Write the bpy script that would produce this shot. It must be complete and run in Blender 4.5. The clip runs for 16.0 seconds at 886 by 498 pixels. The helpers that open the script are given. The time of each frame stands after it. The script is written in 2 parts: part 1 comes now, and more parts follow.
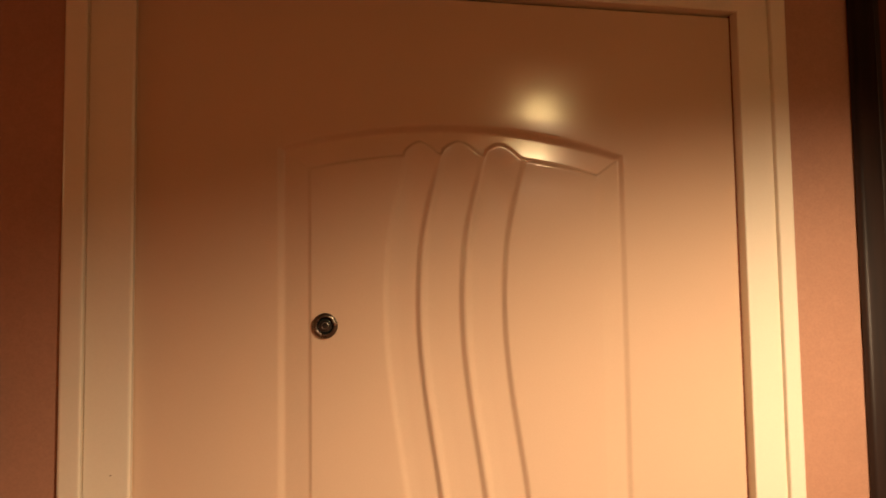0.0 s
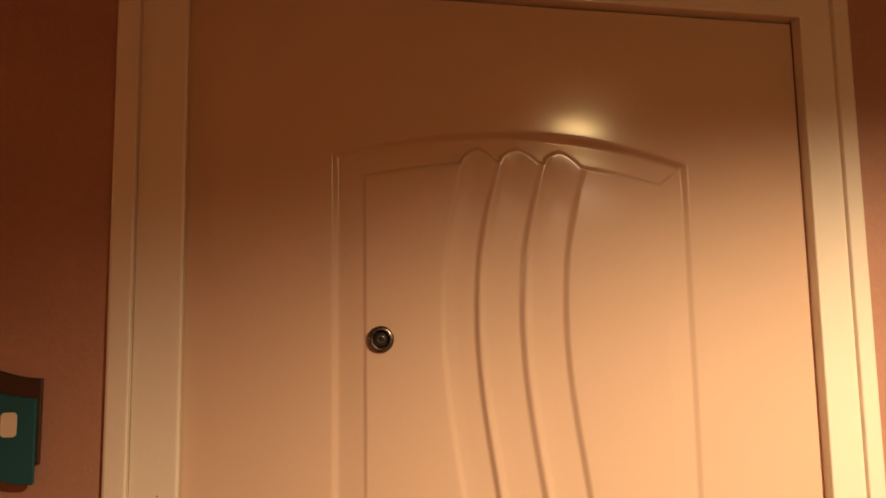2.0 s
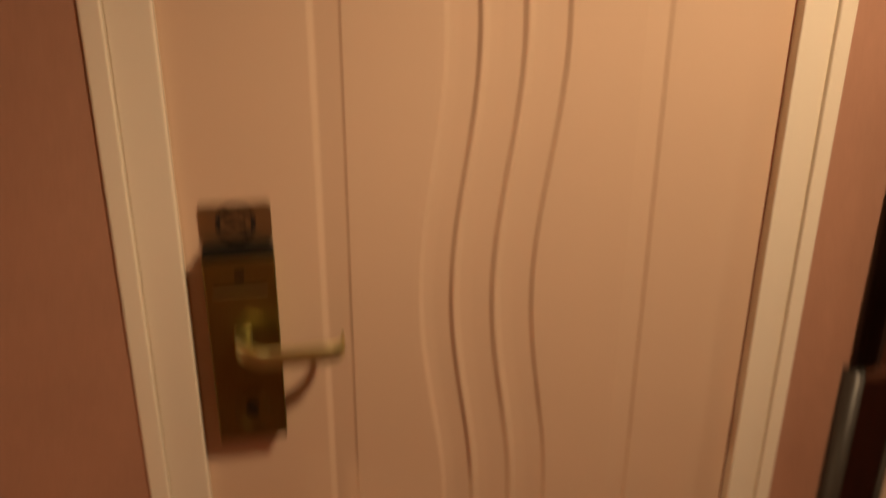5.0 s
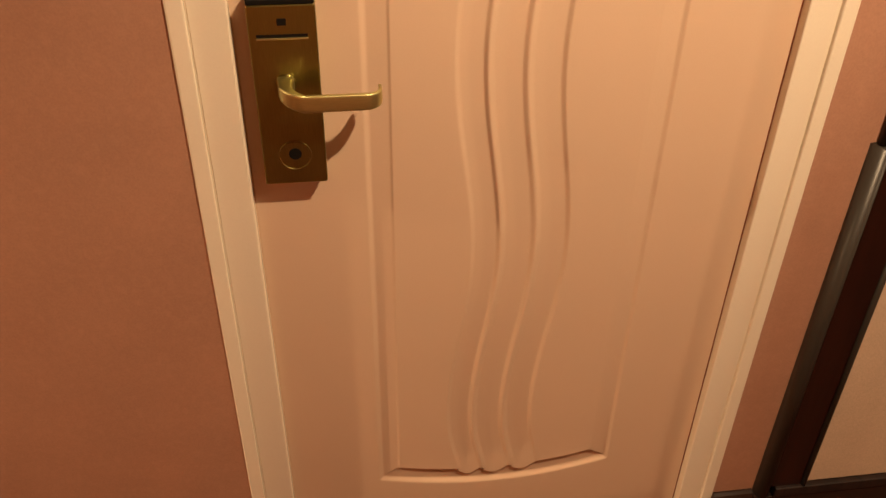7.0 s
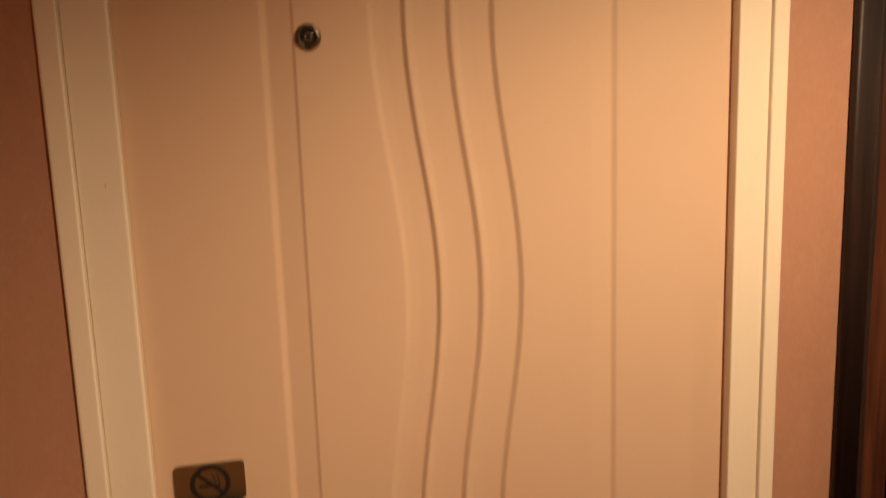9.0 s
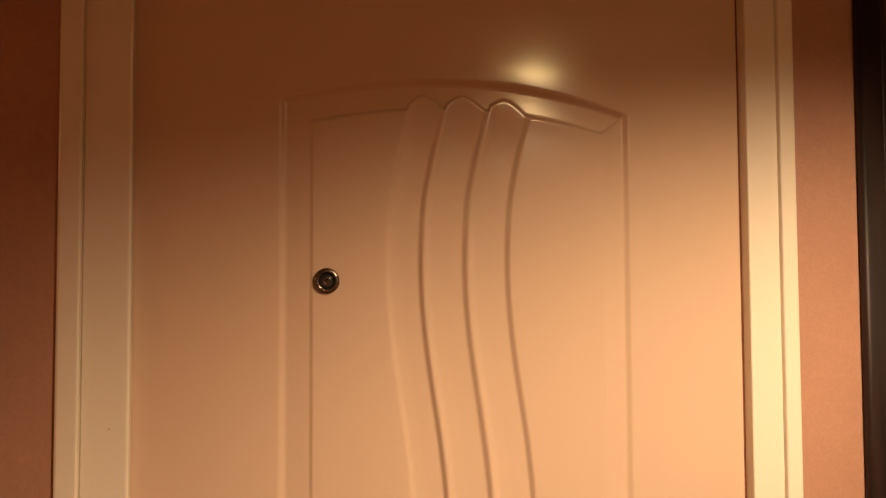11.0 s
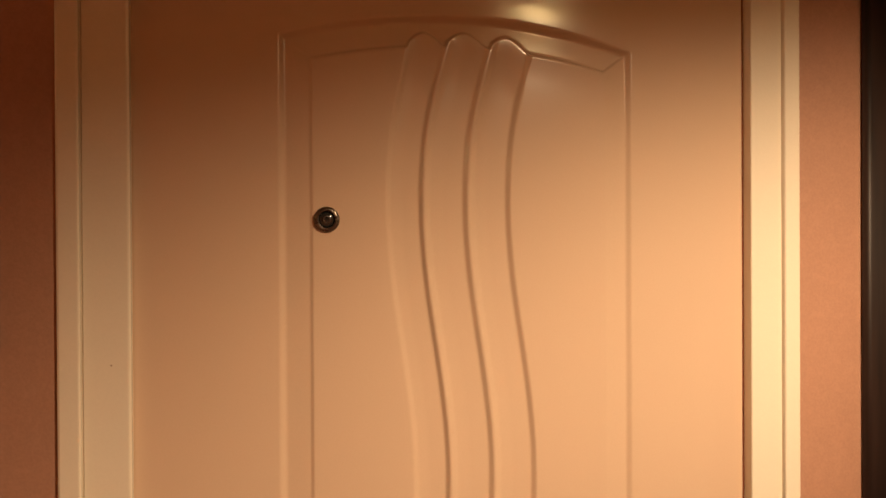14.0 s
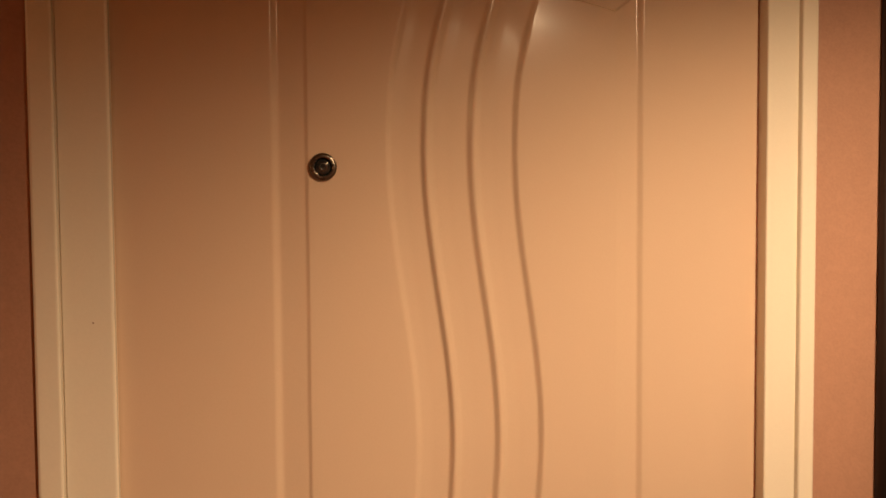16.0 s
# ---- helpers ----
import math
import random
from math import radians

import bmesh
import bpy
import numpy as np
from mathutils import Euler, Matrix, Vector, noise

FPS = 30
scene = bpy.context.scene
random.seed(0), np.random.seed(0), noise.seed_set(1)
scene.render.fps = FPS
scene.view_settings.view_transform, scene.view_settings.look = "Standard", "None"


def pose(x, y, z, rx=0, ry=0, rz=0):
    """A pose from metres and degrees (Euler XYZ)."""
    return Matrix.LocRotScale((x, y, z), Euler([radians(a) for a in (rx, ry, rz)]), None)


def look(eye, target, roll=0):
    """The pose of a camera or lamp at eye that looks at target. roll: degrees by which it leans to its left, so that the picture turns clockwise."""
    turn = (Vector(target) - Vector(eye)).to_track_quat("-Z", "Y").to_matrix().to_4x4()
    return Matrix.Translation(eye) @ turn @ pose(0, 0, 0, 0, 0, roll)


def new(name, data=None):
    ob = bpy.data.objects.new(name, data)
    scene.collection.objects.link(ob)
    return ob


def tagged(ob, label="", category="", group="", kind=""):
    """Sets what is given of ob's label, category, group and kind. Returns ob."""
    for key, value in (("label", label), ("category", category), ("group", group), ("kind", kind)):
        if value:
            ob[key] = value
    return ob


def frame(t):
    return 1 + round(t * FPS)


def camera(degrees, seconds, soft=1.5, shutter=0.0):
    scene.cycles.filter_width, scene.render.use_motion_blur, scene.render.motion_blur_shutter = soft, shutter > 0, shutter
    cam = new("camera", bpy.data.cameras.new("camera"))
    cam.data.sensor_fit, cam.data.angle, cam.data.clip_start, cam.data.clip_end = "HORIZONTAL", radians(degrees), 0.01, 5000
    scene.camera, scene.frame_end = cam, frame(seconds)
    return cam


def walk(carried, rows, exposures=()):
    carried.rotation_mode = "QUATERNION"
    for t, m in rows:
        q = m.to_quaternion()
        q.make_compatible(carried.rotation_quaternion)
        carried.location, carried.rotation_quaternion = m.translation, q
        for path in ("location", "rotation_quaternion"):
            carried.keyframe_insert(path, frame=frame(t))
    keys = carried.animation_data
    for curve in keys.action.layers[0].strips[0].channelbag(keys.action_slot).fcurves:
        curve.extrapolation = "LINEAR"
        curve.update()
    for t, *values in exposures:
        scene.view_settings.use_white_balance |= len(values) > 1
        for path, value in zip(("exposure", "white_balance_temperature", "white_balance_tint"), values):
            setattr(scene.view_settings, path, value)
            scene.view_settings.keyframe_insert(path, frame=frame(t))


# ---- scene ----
cam = camera(55.3, 16.0, 1.4, 0.5)
PATH = [
    (0, (-0.245, -1.031, 1.708), (0.177, 0.918, 1.857), -0.8),
    (0.5, (-0.272, -1.008, 1.664), (0.128, 0.94, 1.881), -0.8),
    (0.9, (-0.289, -0.989, 1.668), (0.09, 0.968, 1.834), -0.5),
    (1, (-0.286, -0.988, 1.67), (0.079, 0.966, 1.89), -0.6),
    (1.5, (-0.285, -0.981, 1.693), (0.077, 0.976, 1.891), -0.4),
    (2, (-0.292, -0.972, 1.672), (0.104, 0.971, 1.926), -0.9),
    (2.5, (-0.284, -0.979, 1.663), (0.146, 0.959, 1.902), -1.0),
    (3, (-0.275, -0.98, 1.657), (0.153, 0.963, 1.863), -0.8),
    (3.5, (-0.276, -0.952, 1.672), (0.158, 0.998, 1.745), -0.5),
    (4, (-0.288, -0.931, 1.633), (0.178, 1.013, 1.655), -1.0),
    (4.5, (-0.263, -0.966, 1.611), (0.145, 0.983, 1.435), -1.3),
    (5, (-0.265, -0.995, 1.51), (0.1, 0.823, 0.761), 0.3),
    (5.2, (-0.257, -1.021, 1.471), (0.05, 0.705, 0.509), 2.1),
    (7.3, (-0.267, -1.073, 1.477), (-0.036, 0.545, 0.324), 0.9),
    (7.5, (-0.272, -1.068, 1.48), (-0.016, 0.579, 0.374), 0.7),
    (7.6, (-0.251, -1.075, 1.485), (-0.018, 0.598, 0.414), 0.3),
    (8, (-0.265, -1.057, 1.53), (0.041, 0.705, 0.633), -0.5),
    (8.4, (-0.251, -1.056, 1.565), (0.106, 0.801, 0.912), -1.1),
    (8.5, (-0.281, -1.042, 1.557), (0.141, 0.822, 0.967), -1.6),
    (9, (-0.247, -1.036, 1.616), (0.185, 0.884, 1.268), -1.9),
    (9.5, (-0.243, -1.022, 1.648), (0.196, 0.924, 1.515), -1.5),
    (10, (-0.268, -1.007, 1.683), (0.211, 0.935, 1.698), -0.3),
    (10.2, (-0.270, -1.007, 1.683), (0.198, 0.936, 1.761), -0.3),
    (12.3, (-0.278, -1.036, 1.685), (0.217, 0.9, 1.783), -0.4),
    (12.5, (-0.277, -1.04, 1.68), (0.221, 0.896, 1.733), -0.4),
    (13, (-0.266, -1.032, 1.67), (0.247, 0.901, 1.672), -0.7),
    (13.5, (-0.259, -1.021, 1.666), (0.229, 0.919, 1.66), -0.5),
    (14, (-0.271, -1.008, 1.664), (0.2, 0.936, 1.652), -0.3),
    (14.5, (-0.26, -0.969, 1.655), (0.189, 0.98, 1.624), -0.7),
    (15, (-0.275, -0.942, 1.661), (0.159, 1.009, 1.6), -0.9),
    (15.5, (-0.274, -0.933, 1.645), (0.182, 1.014, 1.582), -0.5),
    (16, (-0.289, -0.942, 1.644), (0.238, 0.985, 1.554), -0.4),
]
EXPOSURES = [(0, 0.05), (1.5, 0.05), (3.5, -0.03), (4.0, -0.24), (4.5, -0.24), (5.0, -0.56), (5.2, -0.55), (7.3, 0.31), (7.5, 0.31),
             (8.0, 0.1), (8.5, -0.26), (9.0, -0.33), (9.5, -0.28), (10.0, -0.13), (12.5, -0.06), (13.0, -0.22), (14.0, -0.15), (15.0, -0.2), (16, -0.28)]
walk(cam, [(t, look(e, g, r)) for t, e, g, r in PATH], EXPOSURES)

# ---------------------------------------------------------------- world and lamps
world = bpy.data.worlds.new("world")
world.use_nodes = True
world.node_tree.nodes["Background"].inputs["Color"].default_value = (1.0, 0.8, 0.6, 1)
world.node_tree.nodes["Background"].inputs["Strength"].default_value = 0.0
scene.world = world

WARM = (1.0, 0.70, 0.42)
WARM_LEFT = (1.0, 0.64, 0.35)
CEILING = 2.197
LAMP_Y = -0.89
# x, y, share of full power, beam width in degrees, edge softness, lean of the beam in x and y, colour
# unseen fill lamps, added to even out brightness: x -4.39, -1.99 and 2.87
LAMPS = [(-4.39, LAMP_Y, 0.12, 155, 0.66, 0.0, 0.0, WARM), (-1.99, LAMP_Y, 0.02, 155, 0.66, 0.0, 0.0, WARM),
         (0.415, LAMP_Y, 1.14, 163.0, 0.60, 0.092, -0.005, WARM), (2.87, LAMP_Y, 0.60, 174, 0.40, 0.0, 0.0, WARM),
         (-3.2, -0.43, 3.5, 150, 0.45, 0.0, 0.0, WARM_LEFT)]
SPOT_WATTS = 86.0
LENS_GLOW = 68.0
for lx, ly, dim, beam, blend, lean_x, lean_y, tone in LAMPS:
    spot = bpy.data.lights.new("downlight_beam", "SPOT")
    spot.energy, spot.color = SPOT_WATTS * dim, tone
    spot.spot_size, spot.spot_blend = radians(beam), blend
    spot.shadow_soft_size = 0.019
    at = Vector((lx, ly, CEILING - 0.054))
    new("downlight_beam", spot).matrix_basis = look(at, at + Vector((lean_x, lean_y, -1.0)))


# ---------------------------------------------------------------- materials
def material(name, color, rough=0.5, metal=0.0, spread=0.06, scale=6.0, fine=220.0, bump=0.08,
             stretch=(1, 1, 1), rough_spread=0.06, fine_spread=0.03, coat=0.0, tint=None, depth=0.001):
    """A surface whose colour drifts at two scales, with fine relief."""
    m = bpy.data.materials.new(name)
    m.use_nodes = True
    nt = m.node_tree
    nodes, link = nt.nodes, nt.links.new
    bsdf = nodes["Principled BSDF"]
    co = nodes.new("ShaderNodeTexCoord")
    mp = nodes.new("ShaderNodeMapping")
    mp.inputs["Scale"].default_value = stretch
    link(co.outputs["Object"], mp.inputs["Vector"])
    big = nodes.new("ShaderNodeTexNoise")
    big.inputs["Scale"].default_value = scale
    big.inputs["Detail"].default_value = 4
    small = nodes.new("ShaderNodeTexNoise")
    small.inputs["Scale"].default_value = fine
    small.inputs["Detail"].default_value = 3
    for n in (big, small):
        link(mp.outputs["Vector"], n.inputs["Vector"])
    dark = [c * (1 - spread * 2) for c in color]
    light = [min(1, c * (1 + spread * 2)) for c in (tint or color)]
    mix = nodes.new("ShaderNodeMix")
    mix.data_type = "RGBA"
    mix.inputs[6].default_value, mix.inputs[7].default_value = (*dark, 1), (*light, 1)
    link(big.outputs["Fac"], mix.inputs[0])
    mix2 = nodes.new("ShaderNodeMix")
    mix2.data_type, mix2.blend_type = "RGBA", "MULTIPLY"
    mix2.inputs[0].default_value = 1.0
    ramp = nodes.new("ShaderNodeMapRange")
    ramp.inputs["From Min"].default_value, ramp.inputs["From Max"].default_value = 0.3, 0.7
    ramp.inputs["To Min"].default_value, ramp.inputs["To Max"].default_value = 1 - fine_spread * 2, 1.0
    link(small.outputs["Fac"], ramp.inputs["Value"])
    link(mix.outputs[2], mix2.inputs[6])
    link(ramp.outputs["Result"], mix2.inputs[7])
    link(mix2.outputs[2], bsdf.inputs["Base Color"])
    rr = nodes.new("ShaderNodeMapRange")
    rr.inputs["To Min"].default_value, rr.inputs["To Max"].default_value = max(0.02, rough - rough_spread), min(1, rough + rough_spread)
    link(big.outputs["Fac"], rr.inputs["Value"])
    link(rr.outputs["Result"], bsdf.inputs["Roughness"])
    bsdf.inputs["Metallic"].default_value = metal
    bsdf.inputs["Coat Weight"].default_value = coat
    bsdf.inputs["Coat Roughness"].default_value = 0.12
    if bump:
        bp = nodes.new("ShaderNodeBump")
        bp.inputs["Strength"].default_value, bp.inputs["Distance"].default_value = bump, depth
        link(small.outputs["Fac"], bp.inputs["Height"])
        link(bp.outputs["Normal"], bsdf.inputs["Normal"])
    return m


def glowing(name, color, strength):
    m = bpy.data.materials.new(name)
    m.use_nodes = True
    b = m.node_tree.nodes["Principled BSDF"]
    b.inputs["Base Color"].default_value = (0.9, 0.85, 0.75, 1)
    b.inputs["Emission Color"].default_value = (*color, 1)
    b.inputs["Emission Strength"].default_value = strength
    return m


def wallpaper(name, color):
    """Mottled vinyl wall covering: soft cloudy blotches with a fleck over a leathery grain."""
    m = material(name, color, 0.62, 0, 0.05, 9.0, 330.0, 0.14, (1, 1, 1), 0.05, 0.05, tint=[color[0] * 1.03, color[1] * 1.02, color[2] * 1.0], depth=0.0012)
    nt = m.node_tree
    bsdf = nt.nodes["Principled BSDF"]
    old = bsdf.inputs["Base Color"].links[0].from_socket
    co = next(n for n in nt.nodes if n.type == "TEX_COORD")
    fleck = nt.nodes.new("ShaderNodeTexNoise")
    fleck.inputs["Scale"].default_value, fleck.inputs["Detail"].default_value = 75.0, 6
    nt.links.new(co.outputs["Object"], fleck.inputs["Vector"])
    rng = nt.nodes.new("ShaderNodeMapRange")
    rng.inputs["From Min"].default_value, rng.inputs["From Max"].default_value = 0.5, 0.72
    rng.inputs["To Min"].default_value, rng.inputs["To Max"].default_value = 0.0, 0.2
    nt.links.new(fleck.outputs["Fac"], rng.inputs["Value"])
    mix = nt.nodes.new("ShaderNodeMix")
    mix.data_type = "RGBA"
    mix.inputs[7].default_value = (color[0] * 1.25, color[1] * 1.3, color[2] * 1.3, 1)
    nt.links.new(rng.outputs["Result"], mix.inputs[0])
    nt.links.new(old, mix.inputs[6])
    nt.links.new(mix.outputs[2], bsdf.inputs["Base Color"])
    return m


def veneer(name, dark, light, rough=0.3):
    """Wood with upright figure: bands of grain stretched along z."""
    m = material(name, dark, rough, 0, 0.1, 5.0, 90.0, 0.05, (1, 1, 0.06), 0.05, 0.12, coat=0.3 if rough < 0.5 else 0.0)
    m.node_tree.nodes["Principled BSDF"].inputs["Specular IOR Level"].default_value = 0.5 if rough < 0.5 else 0.4
    nt = m.node_tree
    bsdf = nt.nodes["Principled BSDF"]
    old = bsdf.inputs["Base Color"].links[0].from_socket
    mp = next(n for n in nt.nodes if n.type == "MAPPING")
    band = nt.nodes.new("ShaderNodeTexNoise")
    band.inputs["Scale"].default_value, band.inputs["Detail"].default_value = 80.0, 7
    band.inputs["Distortion"].default_value = 0.4
    nt.links.new(mp.outputs["Vector"], band.inputs["Vector"])
    rng = nt.nodes.new("ShaderNodeMapRange")
    rng.inputs["From Min"].default_value, rng.inputs["From Max"].default_value = 0.35, 0.68
    nt.links.new(band.outputs["Fac"], rng.inputs["Value"])
    mix = nt.nodes.new("ShaderNodeMix")
    mix.data_type = "RGBA"
    mix.inputs[7].default_value = (*light, 1)
    nt.links.new(rng.outputs["Result"], mix.inputs[0])
    nt.links.new(old, mix.inputs[6])
    nt.links.new(mix.outputs[2], bsdf.inputs["Base Color"])
    return m


DOOR = material("door_paint", (0.655, 0.482, 0.352), 0.163, 0, 0.022, 3.0, 420.0, 0.05, (1, 1, 1), 0.015, 0.012, coat=0.0, depth=0.0004)
FRAME = material("frame_paint", (0.79, 0.715, 0.59), 0.22, 0, 0.012, 3.0, 350.0, 0.05, (1, 1, 1), 0.03, 0.012, depth=0.0005)
WALL = wallpaper("wall_vinyl", (0.41, 0.220, 0.150))
# for the unseen opposite wall: deeper red so that bounced light turns redder
WALL_BOUNCE = wallpaper("wall_vinyl_bounce", (0.40, 0.19, 0.105))
BRASS = material("antique_brass", (0.30, 0.26, 0.085), 0.33, 1.0, 0.06, 25.0, 600.0, 0.10, (1, 1, 0.08), 0.05, 0.06, depth=0.0004)
BRASS_BRIGHT = material("worn_brass", (0.64, 0.61, 0.29), 0.38, 1.0, 0.05, 40.0, 500.0, 0.06, (0.15, 1, 1), 0.06, 0.05, depth=0.0004)
BRONZE = material("bronze_bezel", (0.20, 0.17, 0.14), 0.28, 1.0, 0.08, 60.0, 700.0, 0.05)
BLACK = material("black_plastic", (0.005, 0.004, 0.003), 0.65, 0, 0.1, 40.0, 500.0, 0.05)
INK = material("dark_print", (0.014, 0.010, 0.006), 0.55, 0, 0.1, 60.0, 500.0, 0.0)
SIGNMETAL = material("brass_sign", (0.44, 0.37, 0.22), 0.38, 1.0, 0.06, 30.0, 500.0, 0.06, (0.1, 1, 1), 0.05, 0.05, depth=0.0004)
TEAL = material("teal_enamel", (0.004, 0.085, 0.105), 0.5, 0, 0.08, 18.0, 300.0, 0.06)
PLATE = material("dark_plaque_wood", (0.055, 0.024, 0.013), 0.45, 0, 0.12, 30.0, 200.0, 0.1)
CREAM = material("cream_print", (0.72, 0.62, 0.46), 0.5, 0, 0.04, 60.0, 500.0, 0.0)
WOOD_DARK = veneer("ebonised_wood", (0.012, 0.007, 0.006), (0.026, 0.013, 0.010), 0.52)
WOOD_RED = veneer("rosewood_veneer", (0.046, 0.016, 0.010), (0.108, 0.037, 0.017), 0.32)
WOOD_PLUM = veneer("mahogany", (0.013, 0.003, 0.0018), (0.022, 0.005, 0.003), 0.35)
BEAD = material("pewter_lacquer", (0.045, 0.040, 0.033), 0.40, 0.3, 0.08, 30.0, 300.0, 0.05, (1, 1, 0.1))
FABRIC = material("beige_panel_cloth", (0.62, 0.475, 0.345), 0.85, 0, 0.05, 14.0, 420.0, 0.45, (1, 1, 1), 0.04, 0.08, depth=0.0015)
# lighter than the mahogany below: light on the ledge's top put into the colour
LEDGE_LIT = material("ledge_lit_top", (0.085, 0.034, 0.020), 0.35, 0, 0.1, 20.0, 200.0, 0.05)
SKIRT = material("dark_skirting", (0.022, 0.012, 0.009), 0.35, 0, 0.1, 20.0, 200.0, 0.05)
CARPET = material("carpet", (0.115, 0.030, 0.011), 0.95, 0, 0.14, 14.0, 500.0, 0.8, (1, 1, 1), 0.02, 0.15, depth=0.004)
# unseen ceiling: tan tone chosen for the indirect light it sends to the door
CEIL = material("ceiling_paint", (0.52, 0.32, 0.18), 0.8, 0, 0.02, 4.0, 200.0, 0.08)
CHIP = material("bare_primer", (0.28, 0.17, 0.10), 0.6, 0, 0.1, 60.0, 500.0, 0.0)
SEAL = material("dark_seal", (0.20, 0.055, 0.026), 0.7, 0, 0.1, 30.0, 300.0, 0.0)
for _m in (BLACK, SEAL):
    _m.node_tree.nodes["Principled BSDF"].inputs["Specular IOR Level"].default_value = 0.2
LENS_GLASS = bpy.data.materials.new("viewer_glass")
LENS_GLASS.use_nodes = True
_b = LENS_GLASS.node_tree.nodes["Principled BSDF"]
_b.inputs["Base Color"].default_value = (0.012, 0.016, 0.016, 1)
_b.inputs["Roughness"].default_value = 0.06
_b.inputs["Coat Weight"].default_value = 1.0
LAMP_FACE = glowing("downlight_lens_glow", (1.0, 0.69, 0.28), LENS_GLOW)

# ---------------------------------------------------------------- mesh helpers
BASE = {}


def thing(name, at=(0, 0, 0), label="", category="", group="", kind=""):
    ob = new(name)
    ob.location = at
    ob.empty_display_size = 0.05
    BASE[ob.name] = Vector(at)
    return tagged(ob, label, category, group, kind)


def mesh_of(name, bm, mat, smooth=False):
    me = bpy.data.meshes.new(name)
    bm.normal_update()
    bm.to_mesh(me)
    bm.free()
    me.materials.append(mat)
    if smooth:
        for p in me.polygons:
            p.use_smooth = True
    return me


def part(name, bm, mat, parent, label="", smooth=False):
    """One mesh, drawn in world places, hung under a thing or a part."""
    base = BASE[parent.name]
    bmesh.ops.translate(bm, vec=-base, verts=bm.verts)
    ob = new(name, mesh_of(name, bm, mat, smooth))
    ob.parent = parent
    BASE[ob.name] = base
    return tagged(ob, label)


def solid(name, bm, mat, label="", category="", kind="", smooth=False):
    return tagged(new(name, mesh_of(name, bm, mat, smooth)), label, category, "", kind)


def box(x0, x1, y0, y1, z0, z1, bevel=0.0, seg=2, bm=None):
    out = bm or bmesh.new()
    made = bmesh.ops.create_cube(out, size=1)["verts"]
    for v in made:
        v.co = Vector(((x0 + x1) / 2 + v.co.x * (x1 - x0), (y0 + y1) / 2 + v.co.y * (y1 - y0), (z0 + z1) / 2 + v.co.z * (z1 - z0)))
    if bevel:
        edges = list({e for v in made for e in v.link_edges})
        bmesh.ops.bevel(out, geom=edges, offset=bevel, segments=seg, profile=0.5, affect="EDGES")
    return out


def prism(outline, axis, a, b, bevel=0.0, seg=2):
    """A closed outline drawn through from a to b. axis 'y': outline in (x, z); axis 'z': outline in (x, y); axis 'x': in (y, z)."""
    bm = bmesh.new()

    def put(p, d):
        return {"y": (p[0], d, p[1]), "z": (p[0], p[1], d), "x": (d, p[0], p[1])}[axis]
    va = [bm.verts.new(put(p, a)) for p in outline]
    vb = [bm.verts.new(put(p, b)) for p in outline]
    n = len(outline)
    fa, fb = bm.faces.new(va), bm.faces.new(vb[::-1])
    for i in range(n):
        bm.faces.new((va[i], vb[i], vb[(i + 1) % n], va[(i + 1) % n]))
    bmesh.ops.recalc_face_normals(bm, faces=bm.faces)
    if bevel:
        rim = [e for e in fa.edges] if a < b else [e for e in fb.edges]
        bmesh.ops.bevel(bm, geom=rim, offset=bevel, segments=seg, profile=0.5, affect="EDGES")
    return bm


def rounded(x0, x1, z0, z1, r, n=6):
    pts = []
    for cx, cz, a0 in ((x1 - r, z1 - r, 0), (x0 + r, z1 - r, 90), (x0 + r, z0 + r, 180), (x1 - r, z0 + r, 270)):
        for k in range(n + 1):
            a = radians(a0 + 90 * k / n)
            pts.append((cx + r * math.cos(a), cz + r * math.sin(a)))
    return pts


def lathe(cx, cz, profile, n=48):
    """A round body about an axis along y. profile: pairs of radius and y."""
    bm = bmesh.new()
    rings = []
    for r, y in profile:
        if r < 1e-6:
            rings.append([bm.verts.new((cx, y, cz))])
        else:
            rings.append([bm.verts.new((cx + r * math.cos(2 * math.pi * k / n), y, cz + r * math.sin(2 * math.pi * k / n))) for k in range(n)])
    for a, b in zip(rings, rings[1:]):
        for k in range(n):
            q = (k + 1) % n
            if len(a) == 1:
                bm.faces.new((a[0], b[k], b[q]))
            elif len(b) == 1:
                bm.faces.new((a[k], a[q], b[0]))
            else:
                bm.faces.new((a[k], a[q], b[q], b[k]))
    bmesh.ops.recalc_face_normals(bm, faces=bm.faces)
    return bm


# ---------------------------------------------------------------- the corridor shell
WALL_Y = -0.0225
X0, X1, BACK = -8.0, 5.2, -2.15
DOOR_H, HALF, LIFT = 2.108, 0.387, 0.008
FRAME_OUT_L, FRAME_OUT_R, FRAME_TOP = -0.462, 0.4585, 2.182

solid("floor", box(X0, X1, BACK - 0.1, 0.15, -0.1, 0.0), CARPET, "patterned dark red corridor carpet", "floor", "structure")
solid("ceiling", box(X0, X1, BACK - 0.1, 0.15, CEILING, CEILING + 0.1), CEIL, "plain tan corridor ceiling out of view, tone set for bounced light", "ceiling", "structure")
solid("wall_left", box(X0, FRAME_OUT_L + 0.012, WALL_Y, 0.12, 0, CEILING), WALL, "salmon pink mottled vinyl wall beside the door", "wall", "structure")
solid("wall_right", box(FRAME_OUT_R - 0.012, X1, WALL_Y, 0.12, 0, CEILING), WALL, "salmon pink mottled vinyl wall between door and panelling", "wall", "structure")
solid("wall_over_door", box(FRAME_OUT_L + 0.012, FRAME_OUT_R - 0.012, WALL_Y, 0.12, FRAME_TOP - 0.012, CEILING), WALL, "salmon pink mottled vinyl wall above the door frame", "wall", "structure")
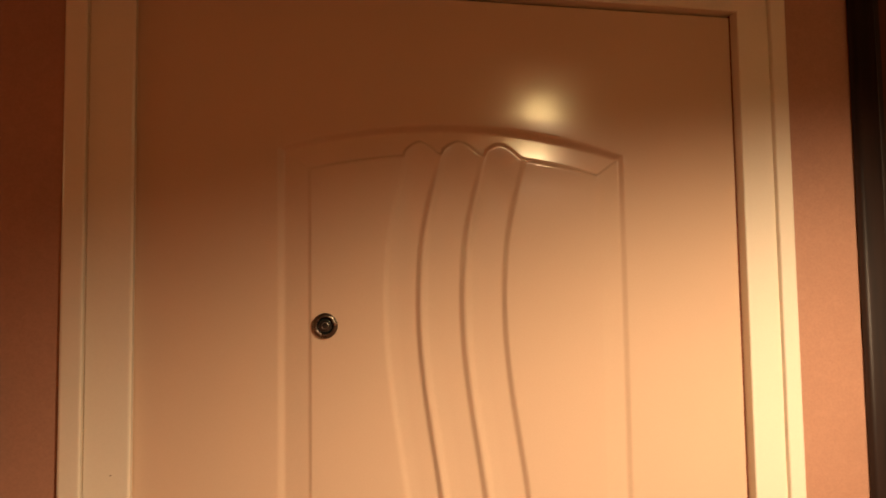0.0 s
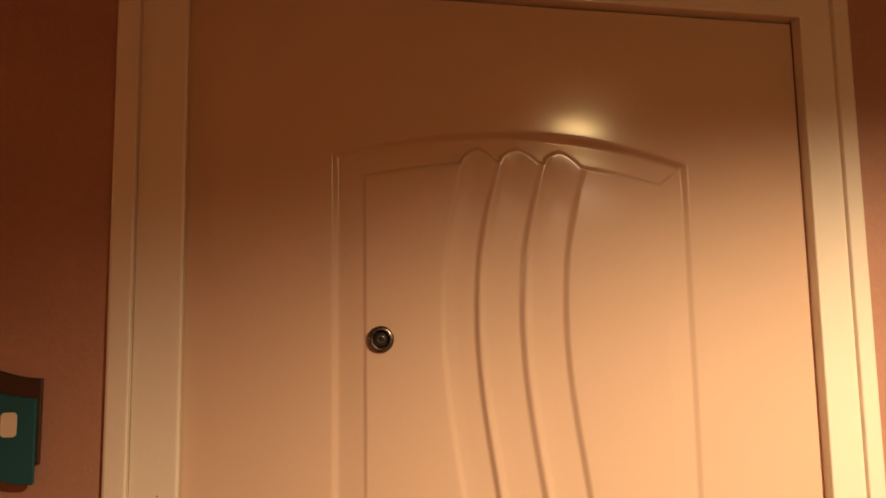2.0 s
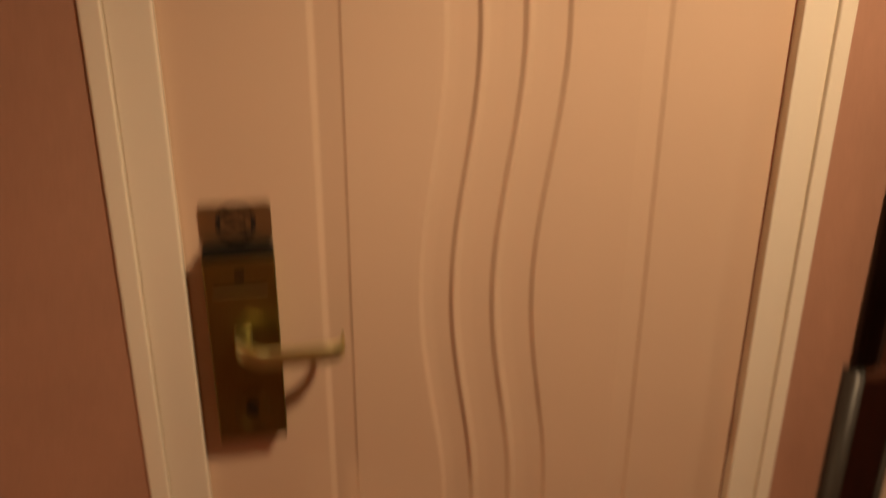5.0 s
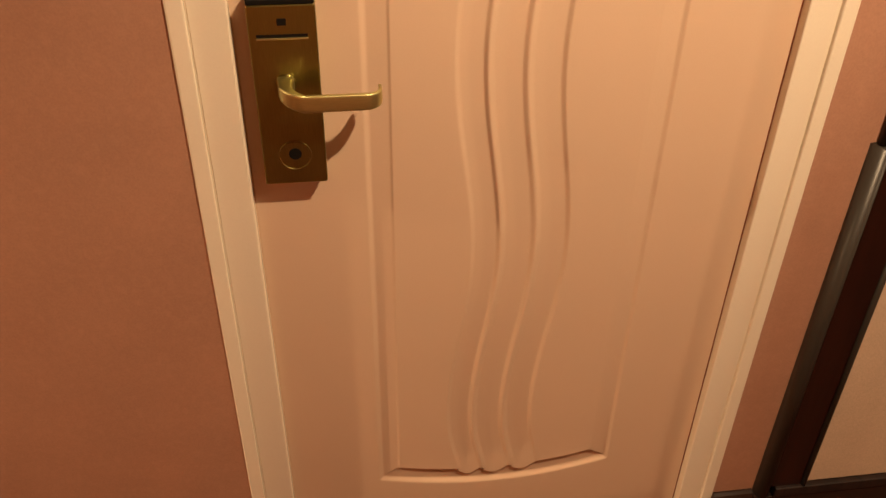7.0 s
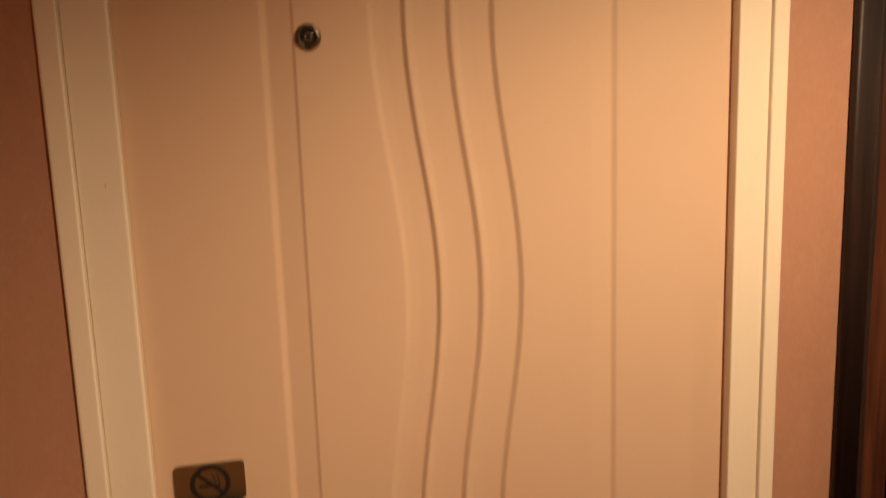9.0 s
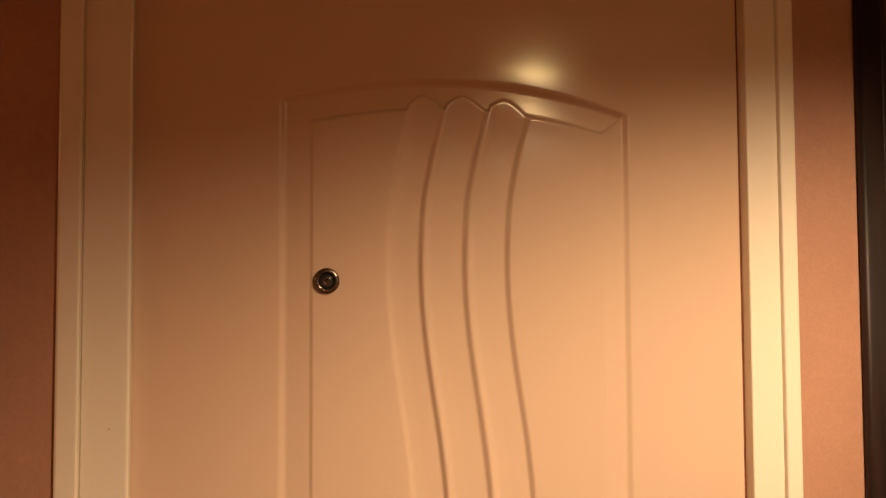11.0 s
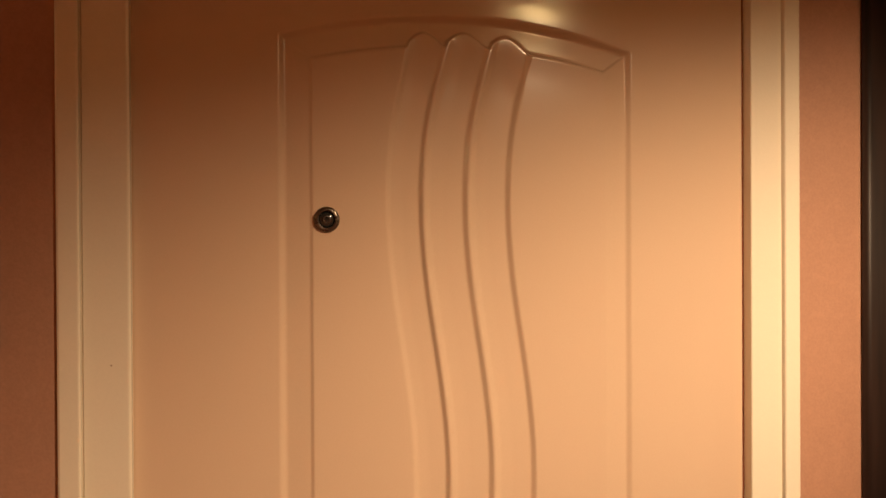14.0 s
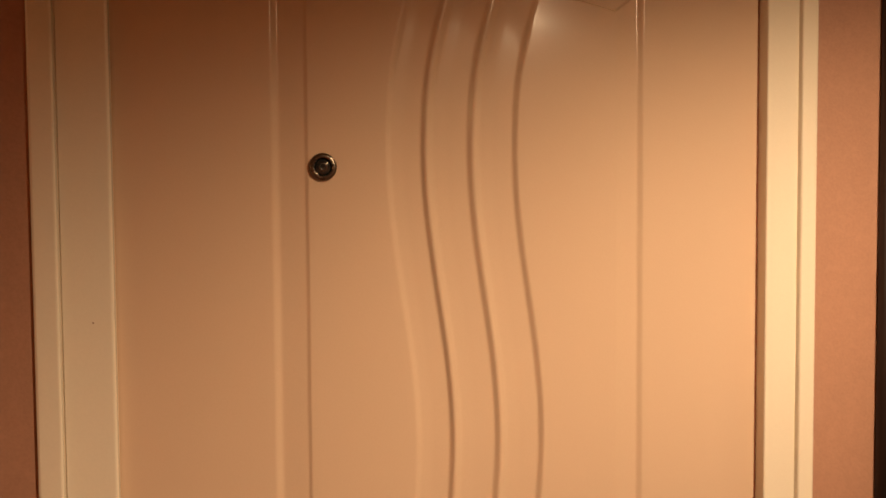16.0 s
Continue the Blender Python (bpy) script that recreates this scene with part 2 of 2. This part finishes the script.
solid("wall_opposite", box(X0, X1, BACK - 0.1, BACK, 0, CEILING), WALL_BOUNCE, "unseen wall across the corridor, red-brown to redden bounced light", "wall", "structure")
solid("wall_end_west", box(X0 - 0.1, X0, BACK, WALL_Y, 0, CEILING), WALL, "plain pink wall closing the corridor", "wall", "structure")
solid("wall_end_east", box(X1, X1 + 0.1, BACK, WALL_Y, 0, CEILING), WALL, "plain pink wall closing the corridor", "wall", "structure")
solid("wall_behind_door", box(FRAME_OUT_L, FRAME_OUT_R, 0.13, 0.16, 0, CEILING), WALL, "plain wall closing the opening behind the door", "wall", "structure")


def skirting(name, x0, x1):
    pts = [(WALL_Y, 0.0), (WALL_Y - 0.014, 0.0), (WALL_Y - 0.014, 0.056), (WALL_Y - 0.010, 0.064), (WALL_Y - 0.004, 0.068), (WALL_Y, 0.068)]
    return solid(name, prism(pts, "x", x0, x1), SKIRT, "low dark brown skirting board along the wall", "skirting", "structure")


skirting("baseboard_left", X0, FRAME_OUT_L)
skirting("baseboard_right", FRAME_OUT_R, 0.5415)


# ---------------------------------------------------------------- the door frame
def casing_profile(inner, outer, side):
    """Section of an upright: a flat face beside the opening and a prouder outer band with a groove between, side +1 for the right upright."""
    f, o = (-0.018, -0.0268) if side < 0 else (-0.0178, -0.0240)
    g = outer - side * (0.0238 if side < 0 else 0.0235)
    r = 0.0034 if side < 0 else 0.0022
    pts = [(inner, 0.045)] + [(inner + side * r * (1 - math.cos(radians(a))), f + r * (1 - math.sin(radians(a)))) for a in (0, 18, 36, 54, 72, 90)]
    pts += [(g - side * 0.0022, f), (g - side * 0.0015, f + 0.0016), (g - side * 0.0004, f + 0.0016)]
    pts += [(g + side * 0.0026 * (1 - math.cos(radians(a))), o + 0.0026 * (1 - math.sin(radians(a)))) for a in (0, 22, 45, 68, 90)]
    pts += [(outer - side * 0.003, o), (outer - side * 0.0008, o + 0.0009), (outer, o + 0.003), (outer, WALL_Y + 0.002), (outer - side * 0.012, WALL_Y + 0.002), (outer - side * 0.012, 0.045)]
    return pts


frame_ob = thing("door_frame", (0, 0.02, 0), "cream white painted steel door frame with a grooved outer band", "door frame", "", "structure")


def upright(name, inner, outer, side):
    """A jamb whose upper end is mitred against the head."""
    bm = bmesh.new()
    prof = casing_profile(inner, outer, side)
    low = [bm.verts.new((x, y, 0.0)) for x, y in prof]
    high = [bm.verts.new((x, y, DOOR_H + 0.003 + abs(x - inner) * (FRAME_TOP - DOOR_H - 0.003) / abs(outer - inner))) for x, y in prof]
    n = len(prof)
    for i in range(n):
        bm.faces.new((low[i], low[(i + 1) % n], high[(i + 1) % n], high[i]))
    bm.faces.new(low)
    bm.faces.new(high)
    bmesh.ops.recalc_face_normals(bm, faces=bm.faces)
    return part(name, bm, FRAME, frame_ob)


upright("jamb", -HALF, FRAME_OUT_L, -1)
upright("jamb", HALF + 0.0014, FRAME_OUT_R, 1)


def head_piece():
    bm = bmesh.new()
    h = FRAME_TOP - DOOR_H - 0.003
    prof = casing_profile(0.0, h, 1)
    ends = []
    for inner, outer in ((-HALF, FRAME_OUT_L), (HALF + 0.0014, FRAME_OUT_R)):
        ends.append([bm.verts.new((inner + (outer - inner) * p / h, y, DOOR_H + 0.003 + p)) for p, y in prof])
    n = len(prof)
    for i in range(n):
        bm.faces.new((ends[0][i], ends[0][(i + 1) % n], ends[1][(i + 1) % n], ends[1][i]))
    bm.faces.new(ends[0])
    bm.faces.new(ends[1])
    bmesh.ops.recalc_face_normals(bm, faces=bm.faces)
    return part("head", bm, FRAME, frame_ob)


head_piece()
for cx, cy, cz, cr in ((-0.4075, -0.0183, 1.532, 0.0010), (-0.4595, -0.0262, 1.420, 0.0011)):
    part("paint_chip", lathe(cx, cz, [(cr, cy + 0.0004), (cr * 0.8, cy), (0, cy)], 9), CHIP, frame_ob, "tiny dark chip in the paint")
part("rubber_seal", box(HALF - 0.0006, HALF + 0.0012, 0.0004, 0.018, 0.007, DOOR_H + 0.002), SEAL, frame_ob, "dark brown rubber seal in the hinge gap")
part("rubber_seal", box(-HALF + 0.0005, HALF - 0.0008, 0.012, 0.018, DOOR_H - 0.004, DOOR_H + 0.0028), SEAL, frame_ob, "black rubber seal in the head gap")
part("threshold", box(-HALF + 0.001, HALF + 0.003, -0.012, 0.044, 0.0, 0.006, 0.002), BRONZE, frame_ob, "thin bronze threshold strip")

# ---------------------------------------------------------------- the door leaf with its pressed panel
PANEL_HALF, PANEL_TOP, PANEL_LOW, BOW = 0.2255, 1.946, 0.145, 0.034
WAVE_C = (-0.082, -0.034, 0.0225, 0.078)
WAVE_A, WAVE_L, WAVE_Z = 0.0165, 0.68, 1.715


def smooth(a, b, v):
    t = np.clip((v - a) / (b - a), 0, 1)
    return t * t * (3 - 2 * t)


def wave(c, z):
    mid = (PANEL_TOP + PANEL_LOW) / 2
    flare = 0.011 * smooth(0.74, 0.90, np.abs(z - mid))
    return c - WAVE_A * np.cos(2 * np.pi * (z - WAVE_Z) / WAVE_L) + flare


def relief(x, z):
    """How far the sheet stands proud of (or, below zero, sunk from) the flat leaf."""
    top = PANEL_TOP - BOW * (x / PANEL_HALF) ** 2
    low = PANEL_LOW + BOW * (x / PANEL_HALF) ** 2
    dx, dz, r = PANEL_HALF - np.abs(x), np.minimum(top - z, z - low), 0.004
    d = np.where((dx < r) & (dz < r), r - np.hypot(r - dx, r - dz), np.minimum(dx, dz))
    right = (x > 0) & (dx < dz)
    edge = np.where(right, 0.0080, 0.0102)
    side = 0.0034 + 0.0020 * (1 - smooth(0.01, 0.12, dz))
    ends = 0.0048 + 0.0032 * (1 - smooth(0.10, 0.215, -x))
    deep_at = np.where(right, side, np.where(dz < dx, ends, 0.0044))
    rise = np.where(right, side, np.where(dz < dx, 0.0014, 0.0023))
    band = np.where(d < edge, -deep_at * smooth(0.0, edge, d), -deep_at + rise * np.clip((d - edge) / (0.037 - edge), 0, 1))
    band = band + np.where(right, 0.0, (deep_at - rise) * smooth(np.where(dz < dx, 0.0350, 0.0370), 0.0408, d))
    # the sheet rolls gently towards the groove above and below the panel
    roll = 0.00035 * (1 - smooth(0.16, 0.235, np.abs(x)))
    h = np.where(d <= 0, -roll * np.clip(1 + dz / 0.026, 0, 1) ** 2, band - roll * (1 - smooth(0.0, 0.012, d)))
    # the inner field swells a little towards its ends
    h = h + np.where(d > 0.0408, 0.0008 * np.clip(1 - (dz - 0.0408) / 0.034, 0, 1) ** 2 * smooth(0.0408, 0.06, dx), 0.0)
    for k in range(3):
        a, b = wave(WAVE_C[k], z), wave(WAVE_C[k + 1], z)
        v = (x - a) / (b - a)
        inside = (v > 0) & (v < 1)
        vv = np.clip(v, 0, 1)
        hollow = -0.0050 * (0.62 * smooth(0.0, 0.19, vv) + 0.38 * smooth(0.0, 0.5, vv)) * (1 - smooth(0.86, 1.0, vv))
        tip = np.where(vv < 0.36, 0.0195 + 0.0110 * ((0.36 - vv) / 0.36) ** 2, 0.0195 + 0.0205 * (np.clip(vv - 0.36, 0, 1) / 0.64) ** 1.4)
        end = np.minimum(top - z, z - low)
        grown = smooth(tip - 0.001, tip + 0.0045, end)
        deep = 0.30 + 0.70 * smooth(tip, tip + 0.070, end)
        h = np.where(inside, h * (1 - grown) + hollow * deep * grown, h)
    return h


def leaf_mesh():
    xs = np.concatenate(([-HALF - 0.0012, -HALF - 0.0006, -HALF + 0.004, -0.31], np.arange(-0.240, 0.2401, 0.0015), [0.31, HALF - 0.002, HALF - 0.0007]))
    zs = np.concatenate(([LIFT, LIFT + 0.002, 0.07], np.arange(0.100, 0.25, 0.002), np.arange(0.25, 1.86, 0.007), np.arange(1.86, 1.982, 0.0016), [2.03, DOOR_H - 0.002, DOOR_H]))
    gx, gz = np.meshgrid(xs, zs)
    y = -relief(gx, gz)
    rim = (gx < xs[1] - 1e-6) | (gx > xs[-2] + 1e-6) | (gz < zs[1] - 1e-6) | (gz > zs[-2] + 1e-6)
    y = np.where(rim, 0.0008, y)
    nz, nx = gx.shape
    verts = [tuple(v) for v in np.stack((gx, y, gz), -1).reshape(-1, 3).tolist()]
    faces = []
    for j in range(nz - 1):
        o = j * nx
        faces.extend((o + i, o + i + 1, o + nx + i + 1, o + nx + i) for i in range(nx - 1))
    front = len(verts)
    ring = list(range(nx)) + [j * nx + nx - 1 for j in range(1, nz)] + [(nz - 1) * nx + i for i in range(nx - 2, -1, -1)] + [j * nx for j in range(nz - 2, 0, -1)]
    verts += [(verts[i][0], 0.044, verts[i][2]) for i in ring]
    m = len(ring)
    faces.extend((ring[(k + 1) % m], ring[k], front + k, front + (k + 1) % m) for k in range(m))
    faces.append(tuple(front + k for k in range(m - 1, -1, -1)))
    me = bpy.data.meshes.new("leaf")
    me.from_pydata(verts, [], faces)
    me.materials.append(DOOR)
    for p in me.polygons:
        p.use_smooth = len(p.vertices) == 4
    me.update()
    return me


door = thing("door_1", (0, 0, 0), "closed beige painted hotel room door with pressed wavy panel", "door", "", "structure")
leaf = new("leaf", leaf_mesh())
leaf.parent = door
BASE[leaf.name] = Vector((0, 0, 0))

# ---- viewer in the door
VX, VZ = -0.1688, 1.6935
viewer = part("door_viewer", lathe(VX, VZ, [(0.0098, -0.0035), (0.0102, -0.0048), (0.0115, -0.0052), (0.0140, -0.0044), (0.0153, -0.0026), (0.0156, 0.0004), (0.0098, 0.0005)]), BRONZE, door, "round bronze peephole viewer", True)
part("inner_ring", lathe(VX, VZ, [(0.0112, -0.0048), (0.0108, -0.0050), (0.0101, -0.0036), (0.0099, -0.0020), (0.0097, 0.0)]), BLACK, viewer, "black stepped ring", True)
part("lens", lathe(VX, VZ, [(0.0100, -0.0016), (0.0090, -0.0022), (0.0075, -0.0029), (0.0055, -0.0035), (0.0030, -0.0039), (0.0, -0.0041)]), LENS_GLASS, viewer, "dark domed glass lens", True)
part("lens_mount", lathe(VX, VZ, [(0.0046, -0.0038), (0.0042, -0.0041), (0.0036, -0.0041), (0.0034, -0.0039)], 32), BRONZE, viewer, "small ring inside the lens", True)

# ---- electronic lock
LX0, LX1, LZ0, LZ1, LY = -0.3645, -0.279, 0.866, 1.1195, -0.035
lock = part("lock_body", prism(rounded(LX0, LX1, LZ0, LZ1, 0.003, 3), "y", LY, -0.0004, 0.0022, 3), BRASS, door, "brushed antique brass electronic lock body")
part("top_cap", box(LX0 + 0.0008, LX1 - 0.0008, LY + 0.0008, -0.0008, LZ1 + 0.0002, LZ1 + 0.0066, 0.001), BLACK, lock, "black plastic cap on the lock")
part("indicator_window", prism(rounded(-0.3278, -0.3162, 1.0935, 1.1025, 0.001, 2), "y", LY - 0.0004, LY + 0.002), BLACK, lock, "small dark indicator window")
part("card_slot", box(-0.3545, -0.2905, LY - 0.0003, LY + 0.006, 1.0782, 1.0822), BLACK, lock, "black key card slot")
part("slot_lip", box(-0.3550, -0.2900, LY - 0.0020, LY + 0.001, 1.0752, 1.0780, 0.0007), BRASS_BRIGHT, lock, "bright brass lip under the card slot")
cyl = part("key_cylinder", lathe(-0.3205, 0.9105, [(0.0226, LY + 0.001), (0.0224, LY - 0.0006), (0.0217, LY - 0.0011), (0.0210, LY - 0.0006), (0.0206, LY + 0.0006), (0.0200, LY + 0.0006), (0.0196, LY - 0.0004), (0.0, LY - 0.0004)]), BRASS, lock, "round brass key cylinder ring")
part("keyhole", lathe(-0.3205, 0.9125, [(0.0086, LY - 0.0002), (0.0086, LY - 0.0009), (0.0, LY - 0.0009)], 24), BLACK, cyl, "dark keyhole")


def sweep(path, half_w, half_h, round_first=0.0):
    """A bar with a rounded oblong section led along points in the plane z = const, its tall side along z."""
    bm = bmesh.new()
    rings = []
    n = 28
    for i, p in enumerate(path):
        a = Vector(path[max(i - 1, 0)][:3])
        b = Vector(path[min(i + 1, len(path) - 1)][:3])
        way = (b - a).normalized()
        up = Vector((0, 0, 1))
        side = way.cross(up).normalized()
        up = side.cross(way).normalized()
        w, h = p[3] if len(p) > 3 else half_w, p[4] if len(p) > 3 else half_h
        ring = []
        for k in range(n):
            t = 2 * math.pi * k / n
            c, s_ = math.cos(t), math.sin(t)
            e = 0.36
            ring.append(bm.verts.new(Vector(p[:3]) + side * (w * math.copysign(abs(c) ** e, c)) + up * (h * math.copysign(abs(s_) ** e, s_))))
        rings.append(ring)
    for a, b in zip(rings, rings[1:]):
        for k in range(n):
            bm.faces.new((a[k], a[(k + 1) % n], b[(k + 1) % n], b[k]))
    bm.faces.new(rings[0])
    bm.faces.new(rings[-1])
    bmesh.ops.recalc_face_normals(bm, faces=bm.faces)
    return bm


def lever_path():
    z, top = 1.0070, 1.0155
    pts = [(-0.3235, LY + 0.001, top, 0.0112, 0.0112), (-0.3235, LY - 0.010, top, 0.0104, 0.0108), (-0.3235, LY - 0.022, top - 0.0012, 0.0096, 0.0104)]
    for k in range(1, 11):
        a = radians(90 * k / 10)
        drop = (top - 0.0012 - z) * (k / 10) ** 1.5
        pts.append((-0.3235 + 0.024 * (1 - math.cos(a)), LY - 0.022 - 0.024 * math.sin(a), top - 0.0012 - drop, 0.0096 - 0.0060 * k / 10, 0.0104 + 0.0012 * k / 10))
    for k in range(1, 9):
        pts.append((-0.2995 + 0.0765 * k / 8, LY - 0.046, z, 0.0036, 0.0116 - 0.0004 * k / 8))
    for k in range(1, 9):
        a = radians(90 * k / 8)
        pts.append((-0.223 + 0.020 * math.sin(a), LY - 0.046 + 0.020 * (1 - math.cos(a)), z, 0.0036 - 0.0012 * k / 8, 0.0112 - 0.001 * k / 8))
    pts.append((-0.2028, LY - 0.014, z, 0.0022, 0.0092))
    pts.append((-0.2026, LY - 0.012, z, 0.0012, 0.0066))
    return pts


part("lever_handle", sweep(lever_path(), 0.004, 0.007), BRASS_BRIGHT, lock, "satin brass lever handle with returned end", True)
part("handle_collar", lathe(-0.3235, 1.0155, [(0.0136, LY + 0.001), (0.0136, LY - 0.001), (0.0126, LY - 0.0018), (0.0108, LY - 0.0018)]), BRASS, lock, "thin brass collar round the lever", True)

# ---- no-smoking plate above the lock
SX, SZ = -0.3225, 1.1530
sign = part("no_smoking_plate", prism(rounded(-0.3655, -0.2795, 1.1275, 1.1795, 0.0065, 6), "y", -0.0026, -0.0002, 0.0006), SIGNMETAL, door, "small brass no-smoking plate with rounded corners")


def flat_ring(cx, cz, r0, r1, y, n=48):
    return lathe(cx, cz, [(r0, y + 0.0006), (r0, y), (r1, y), (r1, y + 0.0006)], n)


part("prohibition_ring", flat_ring(SX, SZ, 0.0186, 0.0246, -0.0030), INK, sign, "dark printed prohibition ring")


def bar_at(cx, cz, length, width, turn, y, thick=0.0006):
    bm = box(-length / 2, length / 2, 0, thick, -width / 2, width / 2)
    bmesh.ops.transform(bm, matrix=Matrix.Translation((cx, y, cz)) @ Matrix.Rotation(radians(turn), 4, "Y"), verts=bm.verts)
    return bm


part("prohibition_bar", bar_at(SX, SZ, 0.040, 0.0052, 42, -0.0031), INK, sign)
part("cigarette", bar_at(SX - 0.003, SZ - 0.003, 0.022, 0.0036, 0, -0.0029), INK, sign)
part("cigarette_tip", bar_at(SX + 0.0105, SZ - 0.003, 0.003, 0.0036, 0, -0.0029), INK, sign)
part("smoke_curl", bar_at(SX + 0.010, SZ + 0.006, 0.010, 0.0016, 75, -0.0029), INK, sign)
part("smoke_curl", bar_at(SX + 0.005, SZ + 0.007, 0.011, 0.0016, 65, -0.0029), INK, sign)

# ---------------------------------------------------------------- room plaque on the wall
plaque = thing("room_plaque", (-0.607, WALL_Y, 1.605), "teal flag-shaped room plaque on a dark brown backboard", "sign")


def flag(x0, x1, z0, z1, amp, n=24):
    """An oblong whose top and bottom edges swell like a flag."""
    top, low = [], []
    for k in range(n + 1):
        f = k / n
        x = x0 + (x1 - x0) * f
        s_ = -amp * math.cos(2 * math.pi * (f - 0.45) / 1.1)
        top.append((x, z1 - s_))
        low.append((x, z0 - s_))
    return low + top[::-1]


part("backboard", prism(flag(-0.688, -0.522, 1.581, 1.667, 0.010), "y", WALL_Y - 0.007, WALL_Y - 0.0002, 0.0015), PLATE, plaque, "dark brown wavy backboard")
face = part("face", prism(flag(-0.694, -0.5255, 1.561, 1.647, 0.010), "y", WALL_Y - 0.013, WALL_Y - 0.0072, 0.001), TEAL, plaque, "teal enamel wavy face")
FY = WALL_Y - 0.0136
for bx in (-0.613, -0.587, -0.561):
    part("number_bar", prism(rounded(bx + 0.003, bx + 0.0185, 1.599, 1.6235, 0.004, 4), "y", FY, FY + 0.0007), CREAM, face, "cream bar in place of a figure")
for k in range(7):
    part("text_dot", lathe(-0.646 + 0.0125 * k, 1.5885 + 0.0006 * (k % 2), [(0.0009, FY + 0.0004), (0.0009, FY), (0, FY)], 10), CREAM, face, "small cream dot")

# ---------------------------------------------------------------- wood panelling beside the door
pan = thing("wall_panelling", (0.9, WALL_Y, 0), "dark wood wall panelling, red veneer above a beige padded panel", "panelling")
PX0, PX1 = 0.544, 1.60
LEDGE = 0.868
part("upper_stile", prism(rounded(PX0 + 0.008, PX0 + 0.046, -0.038, WALL_Y, 0.0062, 6), "z", LEDGE + 0.006, CEILING - 0.002), WOOD_DARK, pan, "ebonised upright with rounded edges", True)
part("upper_bead", prism(rounded(PX0 + 0.0463, PX0 + 0.056, -0.033, WALL_Y, 0.0024, 4), "z", LEDGE + 0.006, CEILING - 0.002), WOOD_DARK, pan)
part("upper_wood_stile", box(PX0 + 0.0562, PX0 + 0.0995, -0.029, WALL_Y, LEDGE + 0.006, CEILING - 0.002), WOOD_RED, pan, "red-brown rosewood veneer upright")
part("upper_inner_bead", prism(rounded(PX0 + 0.0997, PX0 + 0.112, -0.036, WALL_Y, 0.004, 4), "z", LEDGE + 0.006, CEILING - 0.002), WOOD_DARK, pan, "ebonised inner moulding", True)
part("upper_panel", box(PX0 + 0.1122, PX1, -0.028, WALL_Y, LEDGE + 0.006, CEILING - 0.002), WOOD_RED, pan, "red-brown rosewood veneer panel")
# strip coloured as the lit upper face of the dark stile
part("ledge", box(PX0 + 0.0265, PX1, -0.043, WALL_Y, LEDGE - 0.0100, LEDGE + 0.0005, 0.001), LEDGE_LIT, pan, "narrow ledge capping the lower panel, its lit top put into the tan colour")


def bead_profile(x0, x1, y0, y1):
    mid, half, rise = (x0 + x1) / 2, (x1 - x0) / 2, y1 - y0
    pts = [(x0, y1)]
    for k in range(11):
        a = math.pi * k / 10
        pts.append((mid - half * math.cos(a), y0 + rise * 0.55 - rise * 0.55 * math.sin(a)))
    return pts + [(x1, y1)]


part("outer_bead", prism(bead_profile(PX0, PX0 + 0.026, -0.051, WALL_Y), "z", 0.064, LEDGE + 0.0055), BEAD, pan, "rounded pewter grey upright moulding", True)
part("lower_stile", box(PX0 + 0.0262, PX0 + 0.088, -0.042, WALL_Y, 0.092, LEDGE - 0.0102), WOOD_PLUM, pan, "dark plum mahogany upright")
part("inner_bead", prism(bead_profile(PX0 + 0.0882, PX0 + 0.100, -0.050, WALL_Y), "z", 0.092, LEDGE - 0.0102), BEAD, pan, "thin pewter grey inner moulding", True)
part("padded_panel", box(PX0 + 0.1002, PX1, -0.038, WALL_Y, 0.092, LEDGE - 0.0702, 0.004, 3), FABRIC, pan, "beige textured cloth panel")
part("top_rail", box(PX0 + 0.1002, PX1, -0.044, WALL_Y, LEDGE - 0.070, LEDGE - 0.0102, 0.002), WOOD_PLUM, pan)
part("bottom_rail", box(PX0 + 0.0332, PX1, -0.050, WALL_Y, 0.066, 0.0918, 0.003, 3), WOOD_DARK, pan, "dark wood bottom rail")
part("plinth", box(PX0 - 0.002, PX1, -0.046, WALL_Y, 0.0, 0.0638, 0.002), SKIRT, pan, "black-brown plinth at the carpet")

# ---------------------------------------------------------------- downlights in the ceiling, all out of view


def downlight(lx, ly):
    ob = thing("unseen_downlight", (lx, ly, CEILING), "small round ceiling downlight out of view, switched on", "ceiling light", "corridor downlights")
    for name, prof, mat, lab in (("trim_ring", [(0.044, 0.0), (0.060, 0.0), (0.060, -0.002), (0.056, -0.005), (0.046, -0.006), (0.044, -0.003)], FRAME, "cream trim ring"),
                                 ("lamp_face", [(0.0, -0.034), (0.014, -0.0330), (0.026, -0.0300), (0.034, -0.0240), (0.036, -0.0005)], LAMP_FACE, "glowing frosted lamp face")):
        bm = bmesh.new()
        n = 40
        rings = [[bm.verts.new((lx + r * math.cos(2 * math.pi * k / n), ly + r * math.sin(2 * math.pi * k / n), CEILING + dz)) for k in range(n)] if r > 0 else [bm.verts.new((lx, ly, CEILING + dz))] for r, dz in prof]
        for a, b in zip(rings, rings[1:]):
            for k in range(n):
                q = (k + 1) % n
                bm.faces.new((a[0], b[k], b[q]) if len(a) == 1 else (a[k], a[q], b[q], b[k]))
        bmesh.ops.recalc_face_normals(bm, faces=bm.faces)
        part(name, bm, mat, ob, lab, True)
    return ob


for lamp_row in LAMPS:
    downlight(*lamp_row[:2])
